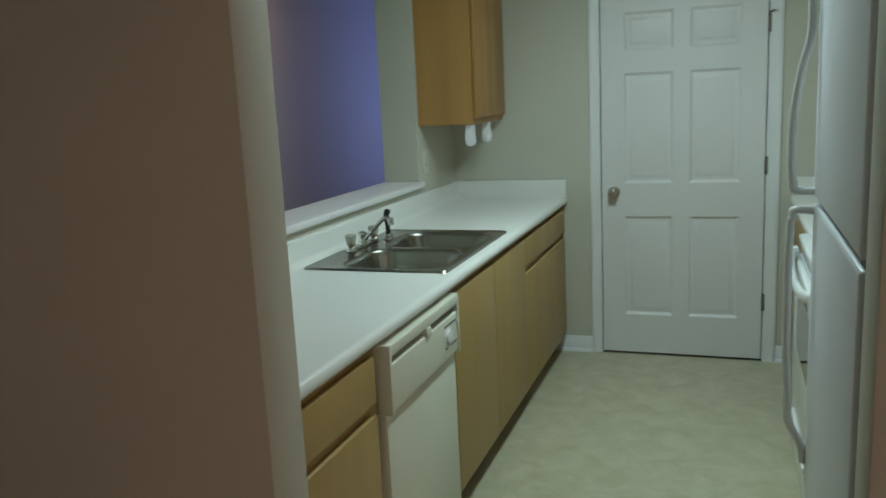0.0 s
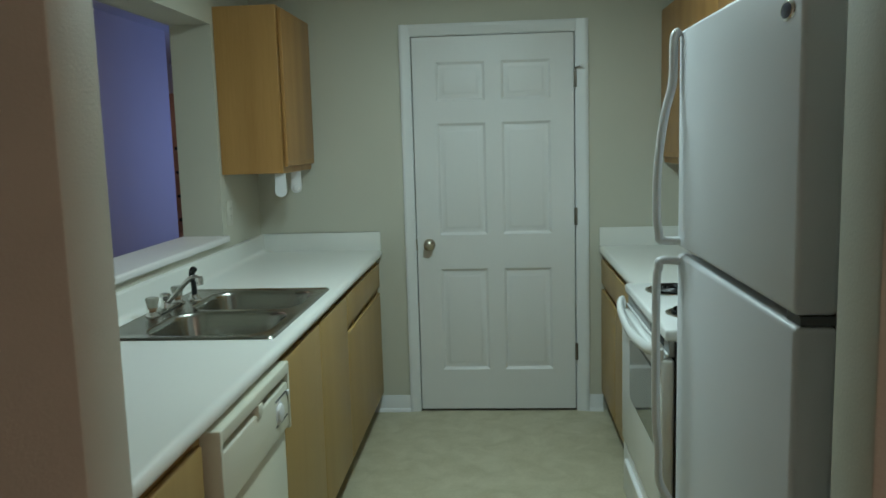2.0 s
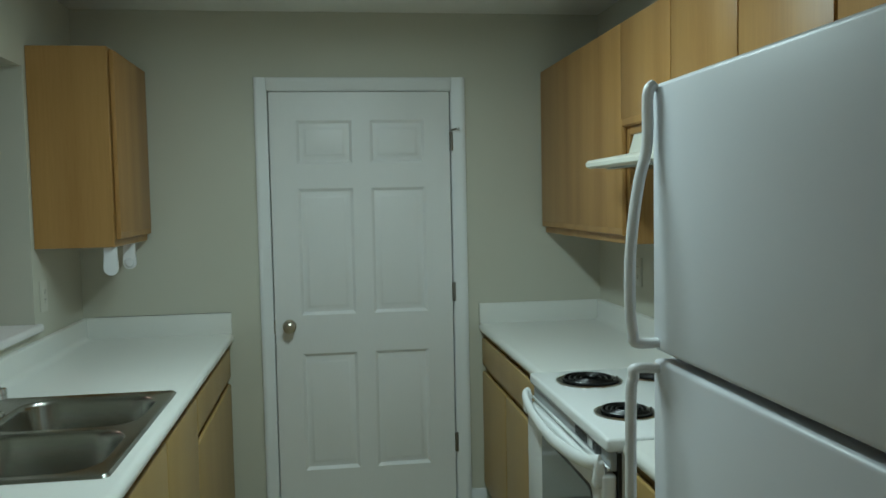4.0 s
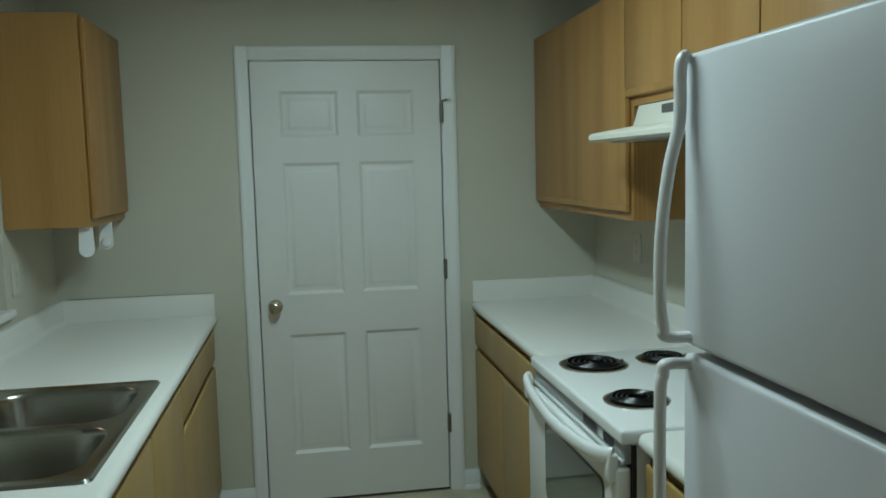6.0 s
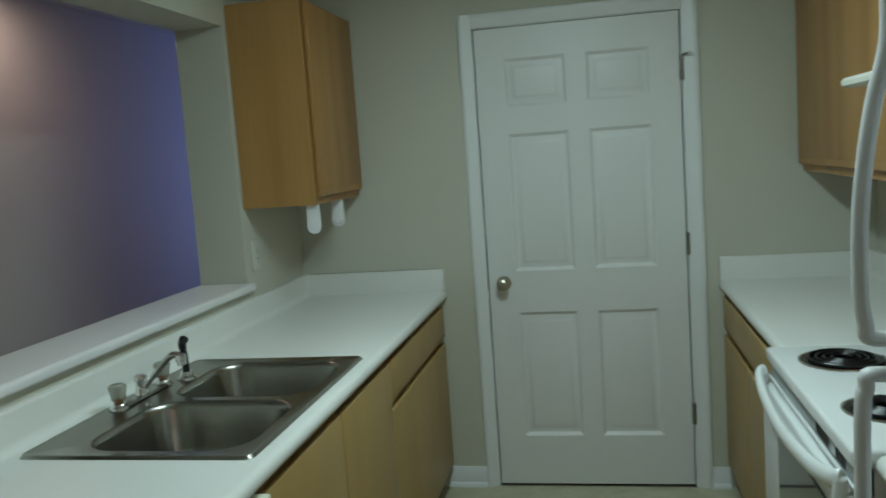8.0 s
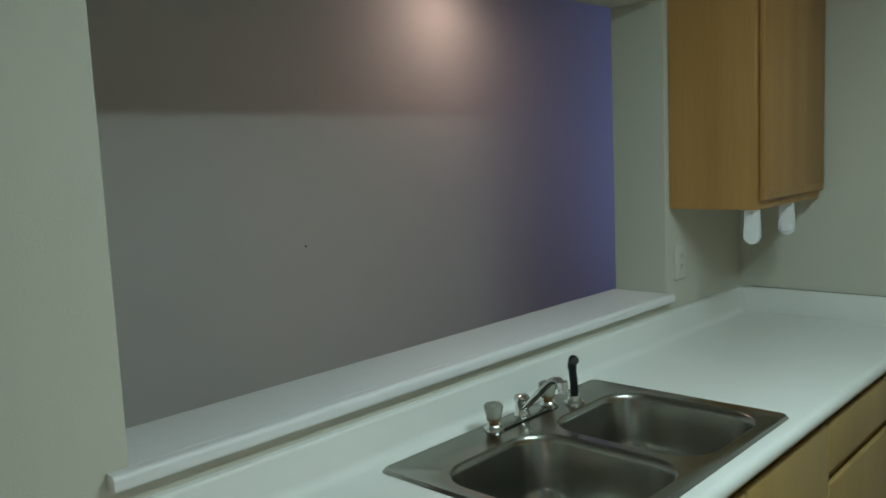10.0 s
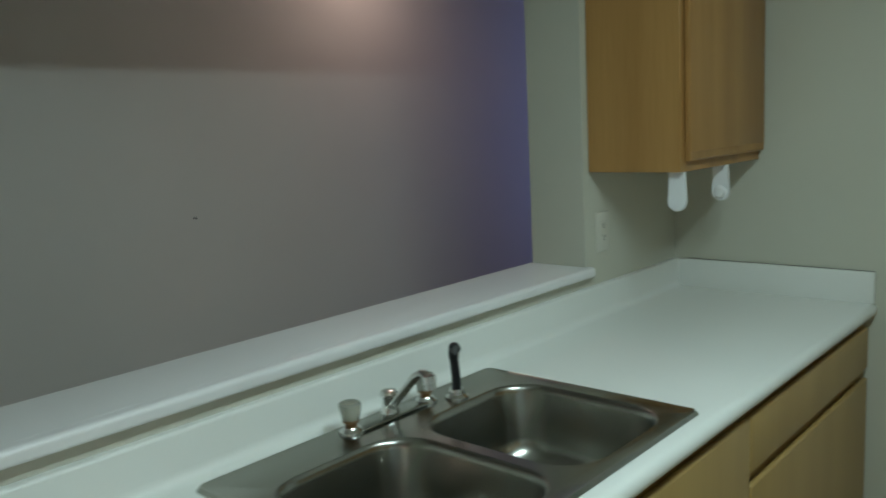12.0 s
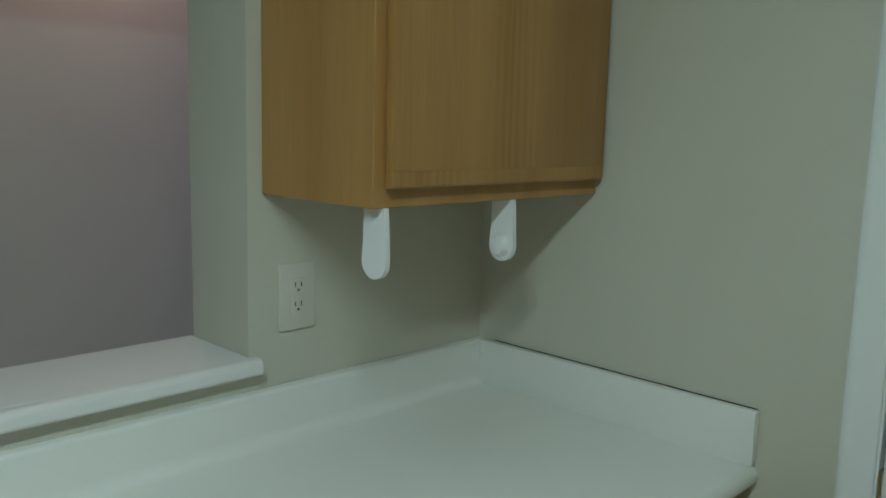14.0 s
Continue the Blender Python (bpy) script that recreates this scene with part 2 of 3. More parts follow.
def extrude_profile(bm, prof, axis, a0, a1):
    """Pulls a closed outline along an axis. prof: pairs in the two other axes, in order."""
    def at(u, v, a):
        return {"x": (a, u, v), "y": (u, a, v), "z": (u, v, a)}[axis]
    r0 = [bm.verts.new(at(u, v, a0)) for u, v in prof]
    r1 = [bm.verts.new(at(u, v, a1)) for u, v in prof]
    n = len(prof)
    for i in range(n):
        bm.faces.new((r0[i], r0[(i + 1) % n], r1[(i + 1) % n], r1[i]))
    bm.faces.new(r0[::-1])
    bm.faces.new(r1)
    return bm


def finish(name, bm, mat, smooth=True):
    bmesh.ops.recalc_face_normals(bm, faces=bm.faces)
    me = bpy.data.meshes.new(name)
    bm.to_mesh(me)
    bm.free()
    me.materials.append(mat)
    if smooth:
        me.polygons.foreach_set("use_smooth", [True] * len(me.polygons))
        me.set_sharp_from_angle(angle=radians(38))
    return new(name, me)


def structure(name, bm, mat, label):
    return tagged(finish(name, bm, mat), label, kind="structure")


def thing(name, base, label, category, group=""):
    ob = new(name)
    ob.empty_display_size = 0.1
    ob.matrix_basis = Matrix.Translation(base)
    return tagged(ob, label, category, group)


def part(name, bm, mat, parent, label=""):
    ob = finish(name, bm, mat)
    ob.parent = parent
    if parent.type == "EMPTY":
        ob.matrix_parent_inverse = parent.matrix_basis.inverted()
    return tagged(ob, label)


# ---- measures of the place ----
LW, LW2 = -0.86, -1.055          # kitchen and hall face of the wall with the pass-through
RW = 1.595                       # face of the wall behind the range
CZ = 2.405                        # ceiling
EY, EY2 = -3.40, -3.512           # kitchen and entrance face of the entry wall
EX0, EX1 = -0.027, 0.854           # entry opening
OY0, OY1 = -2.53, -0.608         # pass-through
OZ0, OZ1 = 1.042, 2.056
FX = -2.15                       # far wall of the hall
DW, DH = 0.854, 2.036             # door leaf

# ---- structure ----
structure("floor", boxes((LW2 + 0.02, RW, EY2, 0.0, -0.1, 0.0)), VINYL, "cream mottled sheet vinyl kitchen floor")
bm = boxes((-4.2, 3.0, -7.6, EY2, -0.1, -0.002), (-4.2, LW2 + 0.02, EY2, 6.2, -0.1, -0.002), (LW2 + 0.02, 1.75, 0.0, 6.2, -0.1, -0.002))
structure("floor_hall", bm, CARPET, "beige carpet of the hall and entrance")
structure("ceiling", boxes((-4.2, 3.0, -7.6, 6.2, CZ, CZ + 0.1)), CEIL, "off-white textured ceiling")
# door wall with the door opening
ox0, ox1, oz = -0.017, DW + 0.017, DH + 0.017
structure("wall_north", boxes((LW2, ox0, 0, 0.12, 0, CZ), (ox1, RW + 0.12, 0, 0.12, 0, CZ), (ox0, ox1, 0, 0.12, oz, CZ)), PAINT, "beige painted wall round the white door")
structure("wall_east", boxes((RW, RW + 0.12, EY2, 0, 0, CZ)), PAINT, "beige painted wall behind the range and refrigerator")
bm = boxes((LW2, LW, EY, OY0, 0, CZ), (LW2, LW, OY1, 0, 0, CZ), (LW2, LW, OY0, OY1, 0, OZ0), (LW2, LW, OY0, OY1, OZ1, CZ))
structure("wall_west", bm, PAINT, "beige painted wall with a wide pass-through opening")
bm = boxes((LW2, EX0, EY2, EY, 0, CZ), (EX1, RW + 0.12, EY2, EY, 0, CZ), bevel=0.004)
structure("wall_south", bm, PAINT, "painted wall ends either side of the kitchen entry")
# hall beyond the pass-through, closed round
structure("wall_hall_west", boxes((FX - 0.12, FX, -7.6, 2.03, 0, CZ)), HALL, "smooth taupe wall of the hall lit by warm and blue light")
structure("wall_hall_end", boxes((-4.2, 1.75, 4.5, 4.62, 0, CZ)), HALL, "taupe wall at the far end of the hall")
structure("wall_hall_side", boxes((-4.2, -4.08, 2.03, 4.5, 0, CZ), (-4.08, FX - 0.12, 2.02, 2.03, 0, CZ)), HALL, "taupe walls of the recess past the hall")
wy0, wy1, wz0, wz1 = 1.3, 3.0, 0.75, 2.15
bm = boxes((LW2, LW2 + 0.12, 0.12, wy0, 0, CZ), (LW2, LW2 + 0.12, wy1, 4.5, 0, CZ), (LW2, LW2 + 0.12, wy0, wy1, 0, wz0), (LW2, LW2 + 0.12, wy0, wy1, wz1, CZ))
structure("wall_hall_east", bm, HALL, "taupe hall wall with a window")
structure("wall_entrance", boxes((FX, 3.0, -7.6, -7.48, 0, CZ), (2.88, 3.0, -7.48, EY2, 0, CZ), (RW + 0.12, 3.0, EY2, EY2 + 0.12, 0, CZ)), HALL, "plain walls closing the entrance room")
win = structure("window_1", boxes((LW2 + 0.03, LW2 + 0.08, wy0, wy0 + 0.05, wz0, wz1), (LW2 + 0.03, LW2 + 0.08, wy1 - 0.05, wy1, wz0, wz1),
                                  (LW2 + 0.03, LW2 + 0.08, wy0, wy1, wz0, wz0 + 0.05), (LW2 + 0.03, LW2 + 0.08, wy0, wy1, wz1 - 0.05, wz1)), TRIM, "white framed hall window")
pane = part("pane", boxes((LW2 + 0.05, LW2 + 0.056, wy0 + 0.05, wy1 - 0.05, wz0 + 0.05, wz1 - 0.05)), PANE, win)
pane.visible_shadow = False

# sill board of the pass-through, front nosing beyond the opening at both ends
def nose(x_back, x_front, z0, z1, r):
    pts = [(x_back, z0), (x_back, z1)]
    for i in range(7):
        a = math.pi / 2 * i / 6
        pts.append((x_front - r + r * math.sin(a), z1 - r + r * math.cos(a)))
    for i in range(5):
        a = math.pi / 2 * i / 4
        pts.append((x_front - r * 0.6 + r * 0.6 * math.cos(a), z0 + r * 0.6 - r * 0.6 * math.sin(a)))
    return pts


bm = extrude_profile(bmesh.new(), nose(LW2 - 0.005, LW - 0.001, OZ0 + 0.001, OZ0 + 0.033, 0.001), "y", OY0 + 0.002, OY1 - 0.002)
extrude_profile(bm, nose(LW + 0.0005, LW + 0.028, OZ0 + 0.003, OZ0 + 0.033, 0.012), "y", OY0 - 0.04, OY1 + 0.012)
structure("sill", bm, SILLM, "white laminate sill board of the pass-through with rounded nosing")

# casing, jamb and leaf of the door
door = structure("door_1", boxes((0.003, 0.125, 0.002, 0.036, 0.012, DH), (0.73, DW - 0.003, 0.002, 0.036, 0.012, DH), (0.385, 0.47, 0.002, 0.036, 0.012, DH),
                                 (0.125, 0.385, 0.002, 0.036, 0.012, 0.235), (0.47, 0.73, 0.002, 0.036, 0.012, 0.235),
                                 (0.125, 0.385, 0.002, 0.036, 0.80, 0.985), (0.47, 0.73, 0.002, 0.036, 0.80, 0.985),
                                 (0.125, 0.385, 0.002, 0.036, 1.585, 1.70), (0.47, 0.73, 0.002, 0.036, 1.585, 1.70),
                                 (0.125, 0.385, 0.002, 0.036, 1.905, DH), (0.47, 0.73, 0.002, 0.036, 1.905, DH)), DOORP, "closed white six-panel interior door")


def door_panel(x0, x1, z0, z1):
    """Moulded panel: a sloped sticking, a flat channel and a raised field."""
    bm = bmesh.new()
    rings = []
    for inset, depth in ((0, 0.0021), (0.003, 0.004), (0.014, 0.0155), (0.026, 0.0155), (0.042, 0.0045), (0.047, 0.0035)):
        rings.append([bm.verts.new((x, depth, z)) for x, z in ((x0 + inset, z0 + inset), (x1 - inset, z0 + inset), (x1 - inset, z1 - inset), (x0 + inset, z1 - inset))])
    for a, b in zip(rings, rings[1:]):
        for i in range(4):
            bm.faces.new((a[i], a[(i + 1) % 4], b[(i + 1) % 4], b[i]))
    bm.faces.new(rings[-1])
    back = [bm.verts.new((v.co.x, 0.034, v.co.z)) for v in rings[0]]
    for i in range(4):
        bm.faces.new((rings[0][i], back[i], back[(i + 1) % 4], rings[0][(i + 1) % 4]))
    bm.faces.new(back)
    return bm


for z0, z1 in ((0.235, 0.80), (0.985, 1.585), (1.70, 1.905)):
    for x0, x1 in ((0.125, 0.385), (0.47, 0.73)):
        part("panel", door_panel(x0, x1, z0, z1), DOORP, door)
knob = part("door_knob", lathe(bmesh.new(), (0.068, 0.002, 0.935), (0, -1, 0), [(0, 0.033), (0.006, 0.032), (0.009, 0.014), (0.03, 0.012), (0.034, 0.02), (0.045, 0.027), (0.056, 0.026), (0.062, 0.018), (0.0635, 0.006)]), NICKEL, door, "round satin nickel door knob")
part("latch_plate", boxes((-0.0035, 0.0025, -0.002, 0.02, 0.905, 0.965)), NICKEL, door)
for z in (0.335, 1.075, 1.80):
    h = part("hinge", cyl(bmesh.new(), (DW + 0.004, -0.009, z - 0.046), (DW + 0.004, -0.009, z + 0.046), 0.0085, seg=12), HINGEM, door, "dull metal butt hinge")
    part("hinge_leaf", boxes((DW - 0.004, DW + 0.0075, -0.004, 0.0015, z - 0.044, z + 0.044)), HINGEM, h)
stop = part("hinge_stop", cyl(bmesh.new(), (DW + 0.004, -0.012, 1.852), (DW + 0.03, -0.036, 1.858), 0.004, seg=10), HINGEM, door, "metal hinge-pin door stop")
part("rubber_tip", cyl(bmesh.new(), (DW + 0.03, -0.036, 1.858), (DW + 0.036, -0.041, 1.859), 0.007, seg=10), PLAST, stop)
structure("door_jamb", boxes((ox0, -0.004, 0.0, 0.12, 0, oz), (DW + 0.004, ox1, 0.0, 0.12, 0, oz), (-0.004, DW + 0.004, 0.0, 0.12, DH + 0.004, oz),
                             (-0.004, 0.01, 0.038, 0.06, 0, DH), (DW - 0.01, DW + 0.004, 0.038, 0.06, 0, DH)), TRIM, "white door jamb")
# board added behind the leaf, its near-black colour stands for unlit space
structure("door_shadow_board", boxes((ox0, ox1, 0.12, 0.13, 0, oz)), DARK, "added dark board for the unlit space behind the closed door")


def casing(bm, x_in, x_out, z0, z1):
    """Upright casing, thicker towards its outer edge."""
    s = 1 if x_out > x_in else -1
    w = abs(x_out - x_in)
    prof = [(x_in, 0.0), (x_in, -0.008), (x_in + s * 0.006, -0.011), (x_in + s * w * 0.45, -0.012), (x_in + s * w * 0.6, -0.017), (x_out - s * 0.006, -0.018), (x_out, -0.014), (x_out, 0.0)]
    return extrude_profile(bm, prof, "z", z0, z1)


bm = casing(bmesh.new(), -0.008, -0.062, 0, DH + 0.066)
structure("trim_door_west", bm, TRIM, "white moulded door casing")
structure("trim_door_east", casing(bmesh.new(), DW + 0.008, DW + 0.072, 0, DH + 0.066), TRIM, "white moulded door casing")
bm = extrude_profile(bmesh.new(), [(0.0, DH + 0.008), (-0.008, DH + 0.008), (-0.011, DH + 0.014), (-0.012, DH + 0.034), (-0.017, DH + 0.043), (-0.0175, DH + 0.06), (-0.014, DH + 0.0655), (0, DH + 0.0655)], "x", -0.008, DW + 0.008)
structure("trim_door_head", bm, TRIM, "white moulded door head casing")
for nm, a, b in (("baseboard_west", -0.27, -0.062), ("baseboard_east", DW + 0.072, 1.0)):
    bm = extrude_profile(bmesh.new(), [(0, 0), (-0.024, 0), (-0.024, 0.008), (-0.016, 0.019), (-0.013, 0.022), (-0.013, 0.075), (-0.008, 0.084), (-0.006, 0.092), (0, 0.092)], "x", a, b)
    structure(nm, bm, TRIM, "white baseboard with a shoe moulding")

# ---- left run: base cabinets, dishwasher, worktop, sink ----
CF = -0.228        # face of the base cabinet boxes
CTF = -0.192        # worktop front


def base_cabinet(y0, y1, front, sign, back, fronts, label, mat=OAKB, hollow=False):
    """Base unit with toe board, face frame and overlay fronts. sign: the way it faces along x."""
    c = thing("base_cabinet", ((front + back) / 2, (y0 + y1) / 2, 0), label, "cabinet")
    xs = sorted((front, back))
    if hollow:
        lip = sorted((front, front - sign * 0.02))
        part("body", boxes((*xs, y0, y1, 0.10, 0.70), (*lip, y0, y1, 0.70, 0.865), (*xs, y0, y0 + 0.018, 0.70, 0.865), (*xs, y1 - 0.018, y1, 0.70, 0.865)), mat, c)
    else:
        part("body", boxes((*xs, y0, y1, 0.10, 0.865)), mat, c)
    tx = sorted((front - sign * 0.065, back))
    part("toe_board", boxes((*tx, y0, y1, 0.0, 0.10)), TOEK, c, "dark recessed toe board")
    for kind, a, b, z0, z1 in fronts:
        fx = sorted((front + sign * 0.004, front + sign * 0.0205))
        part(kind, boxes((*fx, a, b, z0, z1), bevel=0.007, seg=3), mat, c)
    return c


DR, SL0, SL1 = 0.846, 0.712, 0.682
base_cabinet(-0.988, -0.004, CF, 1, LW + 0.003, [("drawer_front", -0.978, -0.03, SL0, DR), ("cabinet_door", -0.978, -0.03, 0.115, SL1)], "oak veneer base cabinet with a drawer beside the door wall")
base_cabinet(-2.045, -0.991, CF, 1, LW + 0.003, [("cabinet_door", -2.035, -1.513, 0.115, DR), ("cabinet_door", -1.507, -0.984, 0.115, DR)], "oak veneer sink base cabinet with two tall doors", hollow=True)
base_cabinet(EY + 0.004, -2.665, CF, 1, LW + 0.003, [("drawer_front", -3.30, -2.70, SL0, DR), ("cabinet_door", -3.30, -2.70, 0.115, SL1)], "oak veneer base cabinet with drawer beside the dishwasher")

dw = thing("dishwasher", (-0.5, -2.36, 0), "cream built-in dishwasher under the white worktop", "dishwasher")
d0, d1 = -2.66, -2.052
part("body", boxes((LW + 0.01, -0.235, d0, d1, 0.09, 0.865)), CREAM, dw)
part("toe_panel", boxes((LW + 0.2, -0.27, d0 + 0.005, d1 - 0.005, 0.0, 0.09)), BLACK, dw)
part("door_panel", boxes((-0.234, -0.202, d0 + 0.006, d1 - 0.006, 0.10, 0.655), bevel=0.006), CREAM, dw)
cp = part("control_panel", boxes((-0.234, -0.186, d0 + 0.004, d1 - 0.004, 0.662, 0.80), bevel=0.007, seg=3), CREAM, dw)
part("top_rail", boxes((-0.234, -0.182, d0 + 0.004, d1 - 0.004, 0.822, 0.858), bevel=0.006, seg=3), CREAM, dw)
part("end_cap", boxes((-0.234, -0.1815, d0 + 0.003, d0 + 0.02, 0.655, 0.859), bevel=0.005), CREAM, dw)
part("end_cap", boxes((-0.234, -0.1815, d1 - 0.02, d1 - 0.003, 0.655, 0.859), bevel=0.005), CREAM, dw)
part("handle_recess", boxes((-0.233, -0.213, d0 + 0.03, d1 - 0.03, 0.80, 0.822)), DARK, dw)
part("latch", boxes((-0.22, -0.18, -2.37, -2.33, 0.79, 0.823), bevel=0.004), CREAM, dw)
dial = part("dial", lathe(bmesh.new(), (-0.1865, -2.165, 0.735), (1, 0, 0), [(0, 0.036), (0.0015, 0.036), (0.0025, 0.027), (0.009, 0.025), (0.0105, 0.02), (0.0108, 0.004)]), PLAST, cp, "white round timer dial")
for z in (0.70, 0.772):
    part("mark", boxes((-0.1862, -0.1852, -2.2, -2.08, z, z + 0.006)), GASKET, cp)
part("button", boxes((-0.187, -0.18, -2.085, -2.065, 0.76, 0.775), bevel=0.002), PLAST, cp)


def worktop_profile(x_wall, x_front, sign):
    """Post-formed top: coved backsplash with a rounded crest, and a rolled front edge."""
    pts = []
    def put(d, z):
        pts.append((x_wall + sign * d, z))
    depth = abs(x_front - x_wall)
    put(0.0, 0.868)
    put(0.0, 1.012)
    for i in range(5):
        a = math.pi / 2 * i / 4
        put(0.012 + 0.008 * math.sin(a), 1.004 + 0.008 * math.cos(a))
    for i in range(6):
        a = math.pi / 2 * i / 5
        put(0.045 - 0.025 * math.cos(a), 0.939 - 0.025 * math.sin(a))
    for i in range(7):
        a = math.pi * i / 6
        put(depth - 0.022 + 0.022 * math.sin(a), 0.894 + 0.022 * math.cos(a) - 0.002)
    put(depth - 0.03, 0.868)
    return pts


SX0, SX1, SY0, SY1 = -0.797, -0.234, -2.02, -1.178     # sink rim


def counter_left():
    """Worktop cut round the sink."""
    bm = bmesh.new()
    prof = worktop_profile(LW + 0.001, CTF, 1)
    for a, b in ((EY + 0.002, SY0 + 0.02), (SY1 - 0.02, -0.001)):
        extrude_profile(bm, prof, "y", a, b)
    # strips behind and before the bowls
    y0, y1 = SY0 + 0.02, SY1 - 0.02
    back = [p for p in prof[:13]]
    extrude_profile(bm, back + [(SX0 + 0.02, 0.914), (SX0 + 0.02, 0.868)], "y", y0, y1)
    extrude_profile(bm, [(SX1 - 0.02, 0.868), (SX1 - 0.02, 0.914)] + prof[13:], "y", y0, y1)
    return bm


ct = tagged(finish("worktop", counter_left(), LAMI), "long white laminate worktop with coved backsplash round the sink", "worktop")
part("end_splash", boxes((LW + 0.021, CTF - 0.006, -0.0205, -0.0015, 0.913, 1.0125), bevel=0.003), LAMI, ct)

part("caulk_gap", boxes((LW + 0.05, CTF - 0.012, -0.0042, -0.0004, 0.99, 1.0134)), DARK, ct, "dark gap along the wall")

# sink
sink = thing("kitchen_sink", ((SX0 + SX1) / 2, (SY0 + SY1) / 2, 0.914), "double-bowl stainless steel sink set in the worktop", "sink")


def rounded(x0, x1, y0, y1, r, z, n=6):
    pts = []
    for cx, cy, a0 in ((x1 - r, y1 - r, 0), (x0 + r, y1 - r, 90), (x0 + r, y0 + r, 180), (x1 - r, y0 + r, 270)):
        for i in range(n + 1):
            a = radians(a0 + 90 * i / n)
            pts.append(Vector((cx + r * math.cos(a), cy + r * math.sin(a), z)))
    return pts


BX0, BX1 = SX0 + 0.115, SX1 - 0.04
ymid = (SY0 + SY1) / 2
BOWLS = ((SY0 + 0.042, ymid - 0.014), (ymid + 0.014, SY1 - 0.042))


def rim_mesh():
    bm = bmesh.new()
    zt = 0.9205
    out = [bm.verts.new(p) for p in rounded(SX0, SX1, SY0, SY1, 0.022, 0.9145)]
    top = [bm.verts.new(p) for p in rounded(SX0 + 0.006, SX1 - 0.006, SY0 + 0.006, SY1 - 0.006, 0.018, zt + 0.001)]
    dip = [bm.verts.new(p) for p in rounded(SX0 + 0.016, SX1 - 0.016, SY0 + 0.016, SY1 - 0.016, 0.014, zt - 0.002)]
    n = len(out)
    for a, b in ((out, top), (top, dip)):
        for i in range(n):
            bm.faces.new((a[i], a[(i + 1) % n], b[(i + 1) % n], b[i]))
    edges = [bm.edges.get((dip[i], dip[(i + 1) % n])) for i in range(n)]
    for y0, y1 in BOWLS:
        ring = [bm.verts.new(p) for p in rounded(BX0, BX1, y0, y1, 0.095, zt - 0.002)]
        edges += [bm.edges.new((ring[i], ring[(i + 1) % len(ring)])) for i in range(len(ring))]
    bmesh.ops.triangle_fill(bm, use_beauty=True, use_dissolve=False, edges=edges)
    return bm


part("rim", rim_mesh(), STEEL, sink)
for y0, y1 in BOWLS:
    bm = bmesh.new()
    rings = []
    for inset, z, r in ((-0.0005, 0.9184, 0.095), (0.003, 0.9165, 0.093), (0.007, 0.911, 0.091), (0.010, 0.90, 0.09), (0.022, 0.80, 0.088), (0.03, 0.775, 0.085), (0.045, 0.756, 0.078), (0.07, 0.746, 0.06), (0.11, 0.743, 0.03)):
        rings.append([bm.verts.new(p) for p in rounded(BX0 + inset, BX1 - inset, y0 + inset, y1 - inset, r, z)])
    for a, b in zip(rings, rings[1:]):
        for i in range(len(a)):
            bm.faces.new((a[i], a[(i + 1) % len(a)], b[(i + 1) % len(a)], b[i]))
    bm.faces.new(rings[-1])
    bowl = part("bowl", bm, STEEL, sink)
    part("drain", lathe(bmesh.new(), ((BX0 + BX1) / 2, (y0 + y1) / 2, 0.7445), (0, 0, 1), [(0, 0.056), (0.002, 0.055), (0.003, 0.045), (0.0015, 0.036), (0.001, 0.01)]), CHROME, bowl, "chrome basket drain")

# tap
FXC, FYC = -0.754, -1.568
tap = thing("kitchen_faucet", (FXC, FYC, 0.92), "chrome two-handle faucet with clear knobs on the sink", "faucet")
part("deck_plate", boxes((FXC - 0.023, FXC + 0.023, FYC - 0.10, FYC + 0.10, 0.9195, 0.926), bevel=0.003, seg=3), STEEL, tap)
part("spout_base", lathe(bmesh.new(), (FXC, FYC, 0.926), (0, 0, 1), [(0, 0.020), (0.008, 0.019), (0.016, 0.0165), (0.034, 0.0165), (0.037, 0.0185), (0.045, 0.0195), (0.051, 0.017), (0.054, 0.006)]), CHROME, tap)
pts = smooth_path([(FXC + 0.008, FYC - 0.001, 0.944), (FXC + 0.04, FYC - 0.005, 0.975), (FXC + 0.09, FYC - 0.012, 1.022), (FXC + 0.112, FYC - 0.016, 1.036), (FXC + 0.128, FYC - 0.018, 1.036), (FXC + 0.138, FYC - 0.02, 1.026)])
part("spout", sweep(bmesh.new(), pts, 0.022, 0.018, (0, 1, 0)), CHROME, tap)
part("aerator", lathe(bmesh.new(), (FXC + 0.136, FYC - 0.02, 1.040), (0.15, -0.02, -1), [(0, 0.010), (0.003, 0.0145), (0.018, 0.0145), (0.019, 0.0125), (0.030, 0.0125), (0.031, 0.008)], seg=10), CHROME, tap)
for s in (-1, 1):
    yk = FYC + s * 0.111
    part("escutcheon", lathe(bmesh.new(), (FXC, yk, 0.9195), (0, 0, 1), [(0, 0.026), (0.005, 0.025), (0.010, 0.019), (0.0135, 0.0165), (0.0140, 0.008)]), CHROME, tap, "flared chrome knob base")
    k = part("knob", lathe(bmesh.new(), (FXC, yk, 0.944), (0, 0, 1), [(0, 0.0165), (0.004, 0.0185), (0.012, 0.0195), (0.030, 0.0235), (0.037, 0.0235), (0.040, 0.019), (0.039, 0.004)], seg=10), KNOBM, tap, "clear acrylic tap knob")
    part("knob_stem", lathe(bmesh.new(), (FXC, yk, 0.933), (0, 0, 1), [(0, 0.012), (0.008, 0.012), (0.0105, 0.0175), (0.0165, 0.0182), (0.0168, 0.006)], seg=16), AMBER, k, "yellowed amber knob insert")
SPX, SPY = -0.712, -1.398
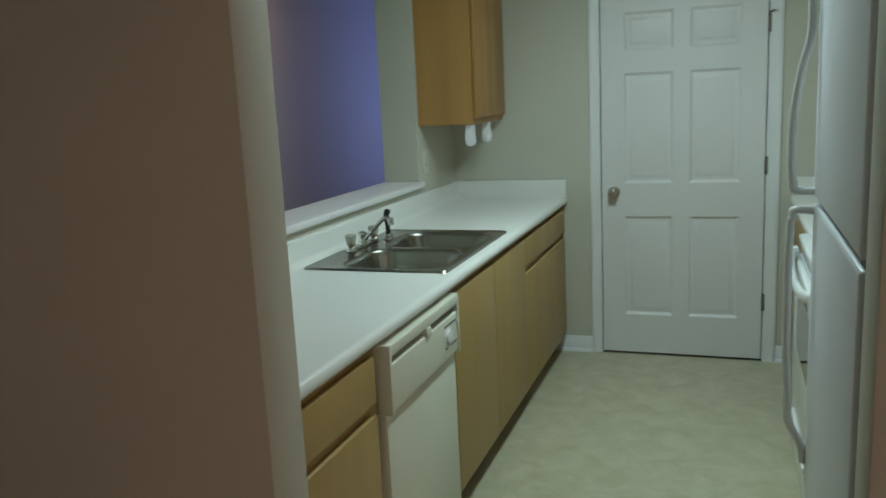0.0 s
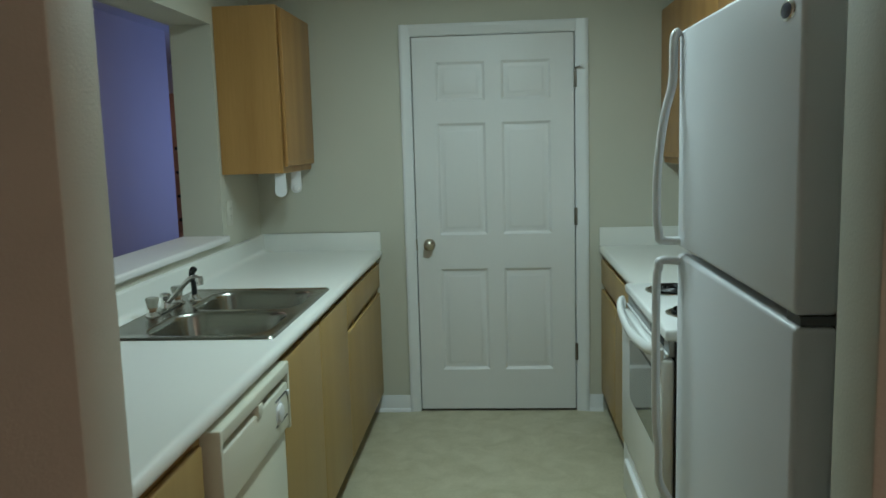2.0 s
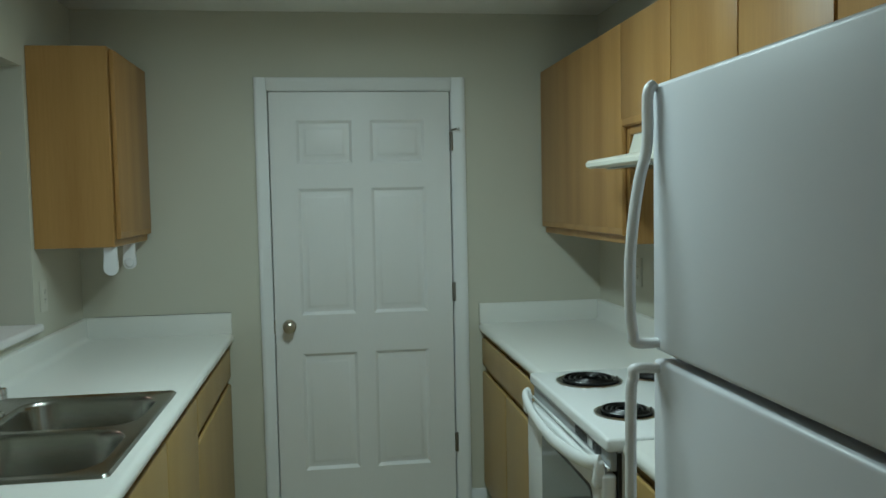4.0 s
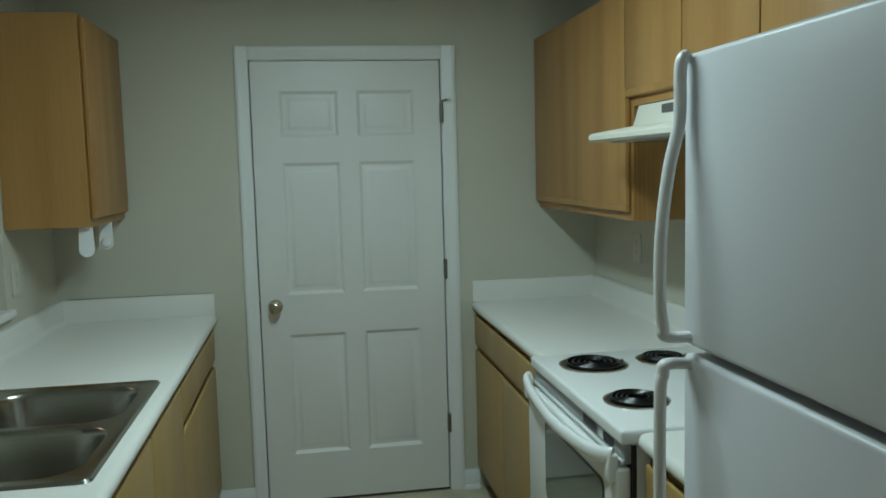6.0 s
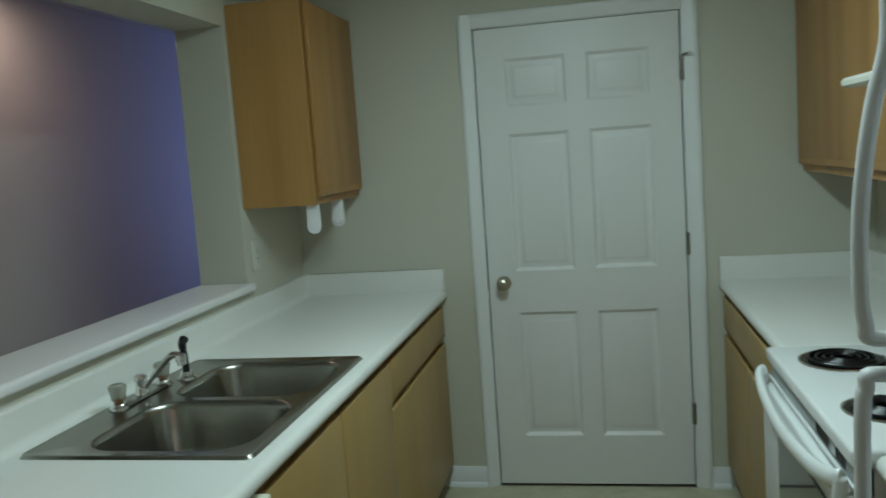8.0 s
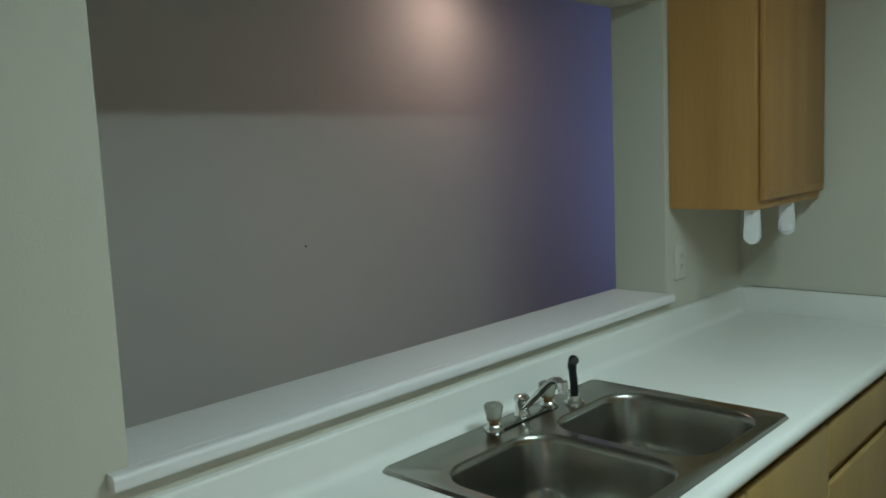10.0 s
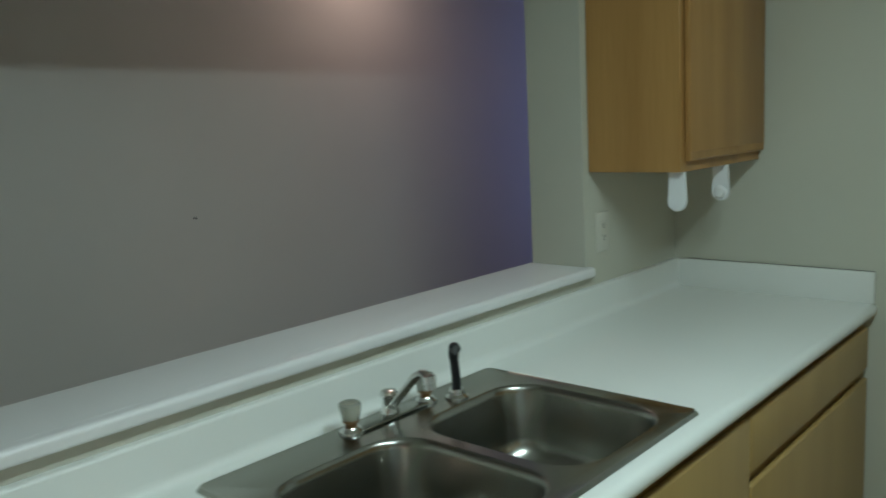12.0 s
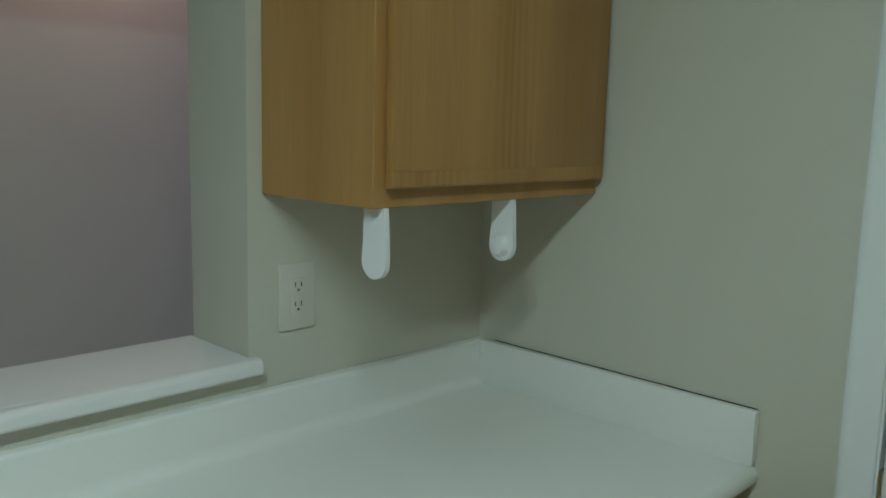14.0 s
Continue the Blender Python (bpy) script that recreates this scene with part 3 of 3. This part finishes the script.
sp = thing("sink_sprayer", (SPX, SPY, 0.92), "black pull-out sink sprayer on a chrome collar", "sprayer")
part("collar", lathe(bmesh.new(), (SPX, SPY, 0.918), (0, 0, 1), [(0, 0.027), (0.006, 0.026), (0.012, 0.018), (0.024, 0.016), (0.025, 0.006)]), CHROME, sp)
pts = smooth_path([(SPX, SPY, 0.935), (SPX, SPY, 0.97), (SPX - 0.004, SPY, 1.012), (SPX - 0.003, SPY - 0.001, 1.026), (SPX + 0.002, SPY - 0.004, 1.036), (SPX + 0.009, SPY - 0.008, 1.034)])
part("wand", sweep(bmesh.new(), pts, [0.021] * 16 + [0.024] * 16 + [0.026] * 9, [0.021] * 16 + [0.024] * 16 + [0.026] * 9, (0, 1, 0)), BLACK, sp)

# ---- right run ----
RF = 1.01         # face of the base cabinet boxes
RTF = 0.978        # worktop front
ST0, ST1 = -1.985, -1.19     # range
base_cabinet(ST1 + 0.004, -0.004, RF, -1, RW - 0.003, [("drawer_front", -1.17, -0.012, SL0, DR), ("cabinet_door", -1.17, -0.543, 0.115, SL1), ("cabinet_door", -0.537, -0.012, 0.115, SL1)], "oak veneer base cabinet between door wall and range")
base_cabinet(-2.412, ST0 - 0.004, RF, -1, RW - 0.003, [("drawer_front", -2.402, ST0 - 0.015, SL0, DR), ("cabinet_door", -2.402, ST0 - 0.015, 0.115, SL1)], "narrow oak veneer base cabinet between range and refrigerator")
bm = extrude_profile(bmesh.new(), worktop_profile(RW - 0.001, RTF, -1), "y", ST1 + 0.003, -0.001)
ct2 = tagged(finish("worktop", bm, LAMI), "white laminate worktop between door wall and range", "worktop")
part("end_splash", boxes((RTF + 0.004, RW - 0.021, -0.0205, -0.0015, 0.913, 1.0125), bevel=0.003), LAMI, ct2)
bm = extrude_profile(bmesh.new(), worktop_profile(RW - 0.001, RTF, -1), "y", -2.414, ST0 - 0.003)
tagged(finish("worktop", bm, LAMI), "short white laminate worktop between range and refrigerator", "worktop")

# range
rg = thing("electric_range", (1.28, -1.65, 0), "white electric coil range with an oven", "range")
SF = 0.968
part("body", boxes((SF, RW - 0.02, ST0 + 0.002, ST1 - 0.002, 0.0, 0.885)), ENAMEL, rg)
top = part("cooktop", boxes((SF - 0.03, RW - 0.02, ST0, ST1, 0.885, 0.922), bevel=0.009, seg=3), ENAMEL, rg)
part("vent_strip", boxes((SF - 0.018, SF - 0.0005, ST0 + 0.01, ST1 - 0.01, 0.835, 0.883), bevel=0.003), VENTM, rg, "grey recessed vent strip")
part("vent_lip", boxes((SF - 0.026, SF - 0.0185, ST0 + 0.01, ST1 - 0.01, 0.835, 0.846), bevel=0.003), ENAMEL, rg)
for y0, n in ((ST0 + 0.08, 6), (ST0 + 0.20, 9)):
    for i in range(n):
        y = y0 + i * 0.012
        part("vent_slot", boxes((SF - 0.0192, SF - 0.0172, y, y + 0.006, 0.850, 0.876)), DARK, rg)
part("vent_label", boxes((SF - 0.0192, SF - 0.0172, ST0 + 0.155, ST0 + 0.18, 0.852, 0.874)), ENAMEL, rg)

od = part("oven_door", boxes((SF - 0.042, SF - 0.0005, ST0 + 0.008, ST1 - 0.008, 0.30, 0.828), bevel=0.010, seg=3), ENAMEL, rg)


def rounded_pane(x0, x1, y0, y1, z0, z1, r):
    """A thin pane with rounded corners, upright in the y-z plane."""
    prof = []
    for cy, cz, a0 in ((y1 - r, z1 - r, 0), (y0 + r, z1 - r, 90), (y0 + r, z0 + r, 180), (y1 - r, z0 + r, 270)):
        for i in range(6):
            a = radians(a0 + 18 * i)
            prof.append((cy + r * math.cos(a), cz + r * math.sin(a)))
    return extrude_profile(bmesh.new(), prof, "x", x0, x1)


part("window_border", rounded_pane(SF - 0.0432, SF - 0.041, -1.905, -1.395, 0.525, 0.775, 0.03), BLACK, od, "dark border round the oven window")
part("oven_window", rounded_pane(SF - 0.0446, SF - 0.0428, -1.897, -1.403, 0.533, 0.767, 0.026), GLASSD, od, "dark grey oven window glass")
ym = (ST0 + ST1) / 2
pts = smooth_path([(SF - 0.04, ST1 - 0.02, 0.858), (SF - 0.055, ST1 - 0.045, 0.852), (SF - 0.066, ST1 - 0.16, 0.834), (SF - 0.071, ym, 0.820), (SF - 0.066, ST0 + 0.16, 0.834), (SF - 0.055, ST0 + 0.045, 0.852), (SF - 0.04, ST0 + 0.02, 0.858)])
part("oven_handle", sweep(bmesh.new(), pts, 0.040, 0.026, (0, 0, 1)), ENAMEL, od, "bowed white oven handle")
for y in (ST0 + 0.012, ST1 - 0.042):
    part("handle_bracket", boxes((SF - 0.058, SF - 0.03, y, y + 0.03, 0.79, 0.862), bevel=0.008, seg=3), ENAMEL, od)
part("door_gap", boxes((SF - 0.0004, SF + 0.009, ST0 + 0.0012, ST1 - 0.0012, 0.075, 0.8845)), DARK, rg)
dr = part("storage_drawer", boxes((SF - 0.036, SF - 0.0005, ST0 + 0.008, ST1 - 0.008, 0.075, 0.287), bevel=0.008, seg=3), ENAMEL, rg)
part("drawer_pull", boxes((SF - 0.05, SF - 0.034, -1.85, -1.30, 0.225, 0.25), bevel=0.006, seg=3), ENAMEL, dr)
part("plinth", boxes((SF + 0.002, SF + 0.02, ST0 + 0.01, ST1 - 0.01, 0.0, 0.07)), BLACK, rg)


def burner(x, y, r):
    b = part("burner", lathe(bmesh.new(), (x, y, 0.9225), (0, 0, 1), [(0, r + 0.011), (0.003, r + 0.010), (0.004, r + 0.006), (0.001, r + 0.003), (-0.0002 + 0.0005, 0.02)], seg=36), CHROME, top, "chrome drip bowl")
    bm = bmesh.new()
    turns = 4
    pts = []
    for i in range(turns * 22 + 1):
        a = 2 * math.pi * i / 22
        rr = 0.02 + (r - 0.024) * i / (turns * 22)
        pts.append((x + rr * math.cos(a), y + rr * math.sin(a), 0.930))
    sweep(bm, pts, 0.012, 0.007, (0, 0, 1), seg=6)
    part("coil", bm, COIL, b, "black spiral heating coil")
    part("bowl_shade", lathe(bmesh.new(), (x, y, 0.9237), (0, 0, 1), [(0, r + 0.004), (0.0006, r + 0.003), (0.0008, 0.004)], seg=32), COIL, b)


burner(1.096, -1.358, 0.098)
burner(1.072, -1.755, 0.078)
burner(1.335, -1.345, 0.078)
burner(1.335, -1.755, 0.098)

# refrigerator
FR0, FR1, FF, FH, FS = -3.215, -2.44, 0.872, 1.728, 1.225
fr = thing("refrigerator", (1.22, (FR0 + FR1) / 2, 0), "white top-freezer refrigerator with curved handles", "refrigerator")
part("body", boxes((FF + 0.069, RW - 0.03, FR0 + 0.006, FR1 - 0.006, 0.02, FH - 0.02), bevel=0.006), FRIDGE, fr)
part("grille", boxes((FF + 0.05, FF + 0.0685, FR0 + 0.02, FR1 - 0.02, 0.01, 0.09)), GASKET, fr)
part("gasket", boxes((FF + 0.061, FF + 0.0695, FR0 + 0.006, FR1 - 0.012, 0.10, FH - 0.02)), GASKET, fr)
fz = part("freezer_door", boxes((FF, FF + 0.062, FR0, FR1, FS + 0.008, FH), bevel=0.010, seg=3), FRIDGE, fr)
rd = part("refrigerator_door", boxes((FF, FF + 0.062, FR0, FR1, 0.10, FS - 0.008), bevel=0.010, seg=3), FRIDGE, fr)
hy = FR1 - 0.022
pts = smooth_path([(FF - 0.004, hy, FH - 0.002), (FF - 0.016, hy, FH - 0.02), (FF - 0.018, hy, FH - 0.11), (FF - 0.034, hy, FH - 0.18), (FF - 0.045, hy, FH - 0.25), (FF - 0.052, hy, FH - 0.33), (FF - 0.052, hy, FS + 0.085), (FF - 0.047, hy, FS + 0.045), (FF - 0.042, hy, FS + 0.026), (FF + 0.004, hy, FS + 0.024)], 6)
part("handle", sweep(bmesh.new(), pts, 0.027, 0.02, (0, 1, 0)), PLAST, fz, "curved white plastic handle")
pts = smooth_path([(FF + 0.004, hy, FS - 0.024), (FF - 0.042, hy, FS - 0.022), (FF - 0.047, hy, FS - 0.04), (FF - 0.052, hy, FS - 0.085), (FF - 0.052, hy, 0.86), (FF - 0.045, hy, 0.74), (FF - 0.042, hy, 0.66), (FF - 0.012, hy, 0.60), (FF - 0.004, hy, 0.55)], 6)
part("handle", sweep(bmesh.new(), pts, 0.027, 0.02, (0, 1, 0)), PLAST, rd, "long curved white plastic handle")
def oval(bm, yc, ky):
    for v in bm.verts:
        v.co.y = yc + (v.co.y - yc) * ky
    return bm


by, bz = FR0 + 0.06, FH - 0.062
bd = part("badge", oval(lathe(bmesh.new(), (FF + 0.001, by, bz), (-1, 0, 0), [(0, 0.0155), (0.003, 0.0148), (0.004, 0.012)]), by, 1.9), CHROME, fz, "oval silver and blue badge")
part("badge_centre", oval(lathe(bmesh.new(), (FF - 0.0025, by, bz), (-1, 0, 0), [(0, 0.0115), (0.001, 0.011), (0.002, 0.006)]), by, 1.9), BADGE, bd)
part("centre_hinge", boxes((FF + 0.01, FF + 0.07, FR0 + 0.004, FR0 + 0.06, FS - 0.007, FS + 0.007)), GASKET, fr, "grey metal centre hinge")
part("top_hinge", boxes((FF + 0.02, FF + 0.11, FR0 + 0.015, FR0 + 0.06, FH - 0.019, FH + 0.012), bevel=0.004), PLAST, fr)

# ---- wall cabinets ----
def wall_cabinet(y0, y1, front, back, sign, z0, z1, doors, label, group="", gap=0.03):
    c = thing("wall_cabinet", ((front + back) / 2, (y0 + y1) / 2, z0), label, "cabinet", group)
    xs = sorted((front, back))
    part("body", boxes((*xs, y0, y1, z0, z1), bevel=0.0015, seg=1), OAKX, c)
    for a, b in doors:
        fx = sorted((front + sign * 0.0035, front + sign * 0.0215))
        leaf = part("cabinet_door", boxes((*fx, a, b, z0 + gap + 0.026, z1 - 0.012), bevel=0.0018), OAKY, c)
        f0, f1 = front + sign * 0.0035, front + sign * 0.0215
        lip = [(f0, z0 + gap), (f1 - sign * 0.006, z0 + gap), (f1 - sign * 0.001, z0 + gap + 0.004), (f1 - sign * 0.0012, z0 + gap + 0.0275), (f0, z0 + gap + 0.0275)]
        part("pull_lip", extrude_profile(bmesh.new(), lip, "y", a + 0.001, b - 0.001), OAKY, leaf)
    return c


UZ0, UZ1 = 1.362, 2.138
wall_cabinet(-0.58, -0.003, -0.562, LW + 0.002, 1, UZ0, UZ1, [(-0.560, -0.012)], "oak veneer single-door wall cabinet in the corner")
UF = 1.321
wall_cabinet(-1.14, -0.003, UF, RW - 0.002, -1, UZ0 - 0.012, UZ1, [(-1.118, -0.012)], "oak veneer wall cabinet over the worktop")
wall_cabinet(-1.955, -1.143, UF, RW - 0.002, -1, 1.735, UZ1, [(-1.943, -1.54), (-1.534, -1.112)], "short oak veneer cabinet above the range hood")
wall_cabinet(-2.35, -1.958, UF, RW - 0.002, -1, UZ0, UZ1, [(-2.342, -1.951)], "oak veneer wall cabinet between hood and refrigerator")
wall_cabinet(-3.2, -2.353, UF, RW - 0.002, -1, 1.79, UZ1, [(-2.77, -2.355), (-3.19, -2.778)], "short oak veneer cabinet above the refrigerator")

hood = thing("range_hood", (1.4, -1.6, 1.6), "almond enamel range hood under the cabinet", "range hood")
h0, h1 = -1.95, -1.185
bm = extrude_profile(bmesh.new(), [(RW - 0.003, 1.733), (1.32, 1.733), (1.30, 1.668), (1.155, 1.644), (1.146, 1.635), (1.148, 1.623), (1.162, 1.616), (1.197, 1.618), (RW - 0.003, 1.618)], "y", h0, h1)
part("body", bm, HOODM, hood)
part("filter", boxes((1.2, 1.5, h0 + 0.06, h1 - 0.06, 1.611, 1.6175)), STEEL, hood)
part("switch_plate", boxes((1.3045, 1.318, -1.52, -1.395, 1.697, 1.722)), GASKET, hood)

# ---- small things ----
ht = thing("paper_towel_holder", (-0.68, -0.3, 1.33), "white plastic paper towel bracket pair under the cabinet", "towel holder")


def towel_arm(y, thick):
    pts = []
    for i in range(13):
        a = math.pi + math.pi * i / 12
        pts.append((-0.585 + 0.028 * math.cos(a), 1.278 + 0.028 * math.sin(a)))
    prof = [(-0.609, UZ0 - 0.0005), (-0.610, 1.31)] + pts + [(-0.559, 1.31), (-0.562, UZ0 - 0.0005)]
    return extrude_profile(bmesh.new(), prof, "y", y, y + thick)


for y, inner in ((-0.558, 1), (-0.258, -1)):
    arm = part("arm", towel_arm(y, 0.01), PLAST, ht)
    part("boss", lathe(bmesh.new(), (-0.585, y + (0.01 if inner > 0 else 0.0), 1.278), (0, inner, 0), [(0, 0.02), (0.004, 0.019), (0.012, 0.014), (0.014, 0.005)]), PLAST, arm)


def outlet(x, yc, zc, sign):
    o = thing("power_outlet", (x, yc, zc), "white double socket outlet plate on the wall", "outlet")
    fx = sorted((x + sign * 0.0005, x + sign * 0.006))
    plate = part("plate", boxes((*fx, yc - 0.039, yc + 0.039, zc - 0.062, zc + 0.062), bevel=0.0025), IVORY, o)
    part("face", boxes((*sorted((x + sign * 0.006, x + sign * 0.0085)), yc - 0.017, yc + 0.017, zc - 0.034, zc + 0.034), bevel=0.001), IVORY, plate)
    for dz in (0.018, -0.018):
        for dy in (-0.0065, 0.0065):
            part("slot", boxes((*sorted((x + sign * 0.0083, x + sign * 0.0089)), yc + dy - 0.001, yc + dy + 0.001, zc + dz, zc + dz + 0.009)), DARK, plate)
        part("slot", cyl(bmesh.new(), (x + sign * 0.0083, yc, zc + dz - 0.006), (x + sign * 0.0089, yc, zc + dz - 0.006), 0.0026, seg=8), DARK, plate)


outlet(LW, -0.508, 1.173, 1)
outlet(RW, -0.52, 1.19, -1)
nl = thing("nail", (FX, -1.137, 1.239), "small dark nail head in the hall wall", "nail")
part("nail_head", lathe(bmesh.new(), (FX + 0.0005, -1.137, 1.239), (1, 0, 0), [(0, 0.0045), (0.002, 0.0042), (0.003, 0.002)], seg=10), DARK, nl)

lamp = thing("ceiling_light", (0.37, -1.68, CZ), "white fluorescent ceiling light box", "ceiling light")
part("housing", boxes((0.28, 0.46, -2.16, -1.20, 2.386, CZ - 0.002), bevel=0.004), ENAMEL, lamp)
part("diffuser", boxes((0.29, 0.45, -2.148, -1.212, 2.341, 2.3855), bevel=0.02, seg=4), DIFF, lamp)
sl = thing("downlight", (-1.85, -0.31, CZ), "small white ceiling downlight in the hall", "downlight")
part("trim_ring", lathe(bmesh.new(), (-1.85, -0.31, CZ - 0.001), (0, 0, -1), [(0, 0.095), (0.006, 0.093), (0.010, 0.080), (0.010, 0.02)]), ENAMEL, sl)
el = thing("entrance_light", (2.6, -5.6, CZ), "round white ceiling light", "ceiling light")
part("dome", lathe(bmesh.new(), (2.6, -5.6, CZ - 0.002), (0, 0, -1), [(0, 0.17), (0.03, 0.165), (0.06, 0.12), (0.07, 0.04)]), PLAST, el)

# unseen dome added to go with the assumed recess lamp
rl = thing("added_recess_light", (-2.9, 3.1, CZ), "added unseen round white ceiling light of the recess", "ceiling light")
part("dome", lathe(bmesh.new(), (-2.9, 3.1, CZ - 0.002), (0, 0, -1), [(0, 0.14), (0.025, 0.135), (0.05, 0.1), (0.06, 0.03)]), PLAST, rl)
# tall wooden chest at the end of the hall
ch = thing("wooden_cabinet", (-2.6, 4.25, 0), "tall brown wooden cabinet at the end of the hall", "cabinet")
part("body", boxes((-3.05, -2.0, 4.05, 4.49, 0.0, 2.06), bevel=0.008), OLDW, ch)
for i in range(6):
    z = 0.12 + i * 0.25
    f = part("drawer_front", boxes((-3.0, -2.05, 4.035, 4.0495, z, z + 0.235), bevel=0.004), OLDW, ch)
    for x in (-2.92, -2.15):
        part("knob", cyl(bmesh.new(), (x, 4.035, z + 0.12), (x, 4.005, z + 0.12), 0.018, seg=12), DARK, f)
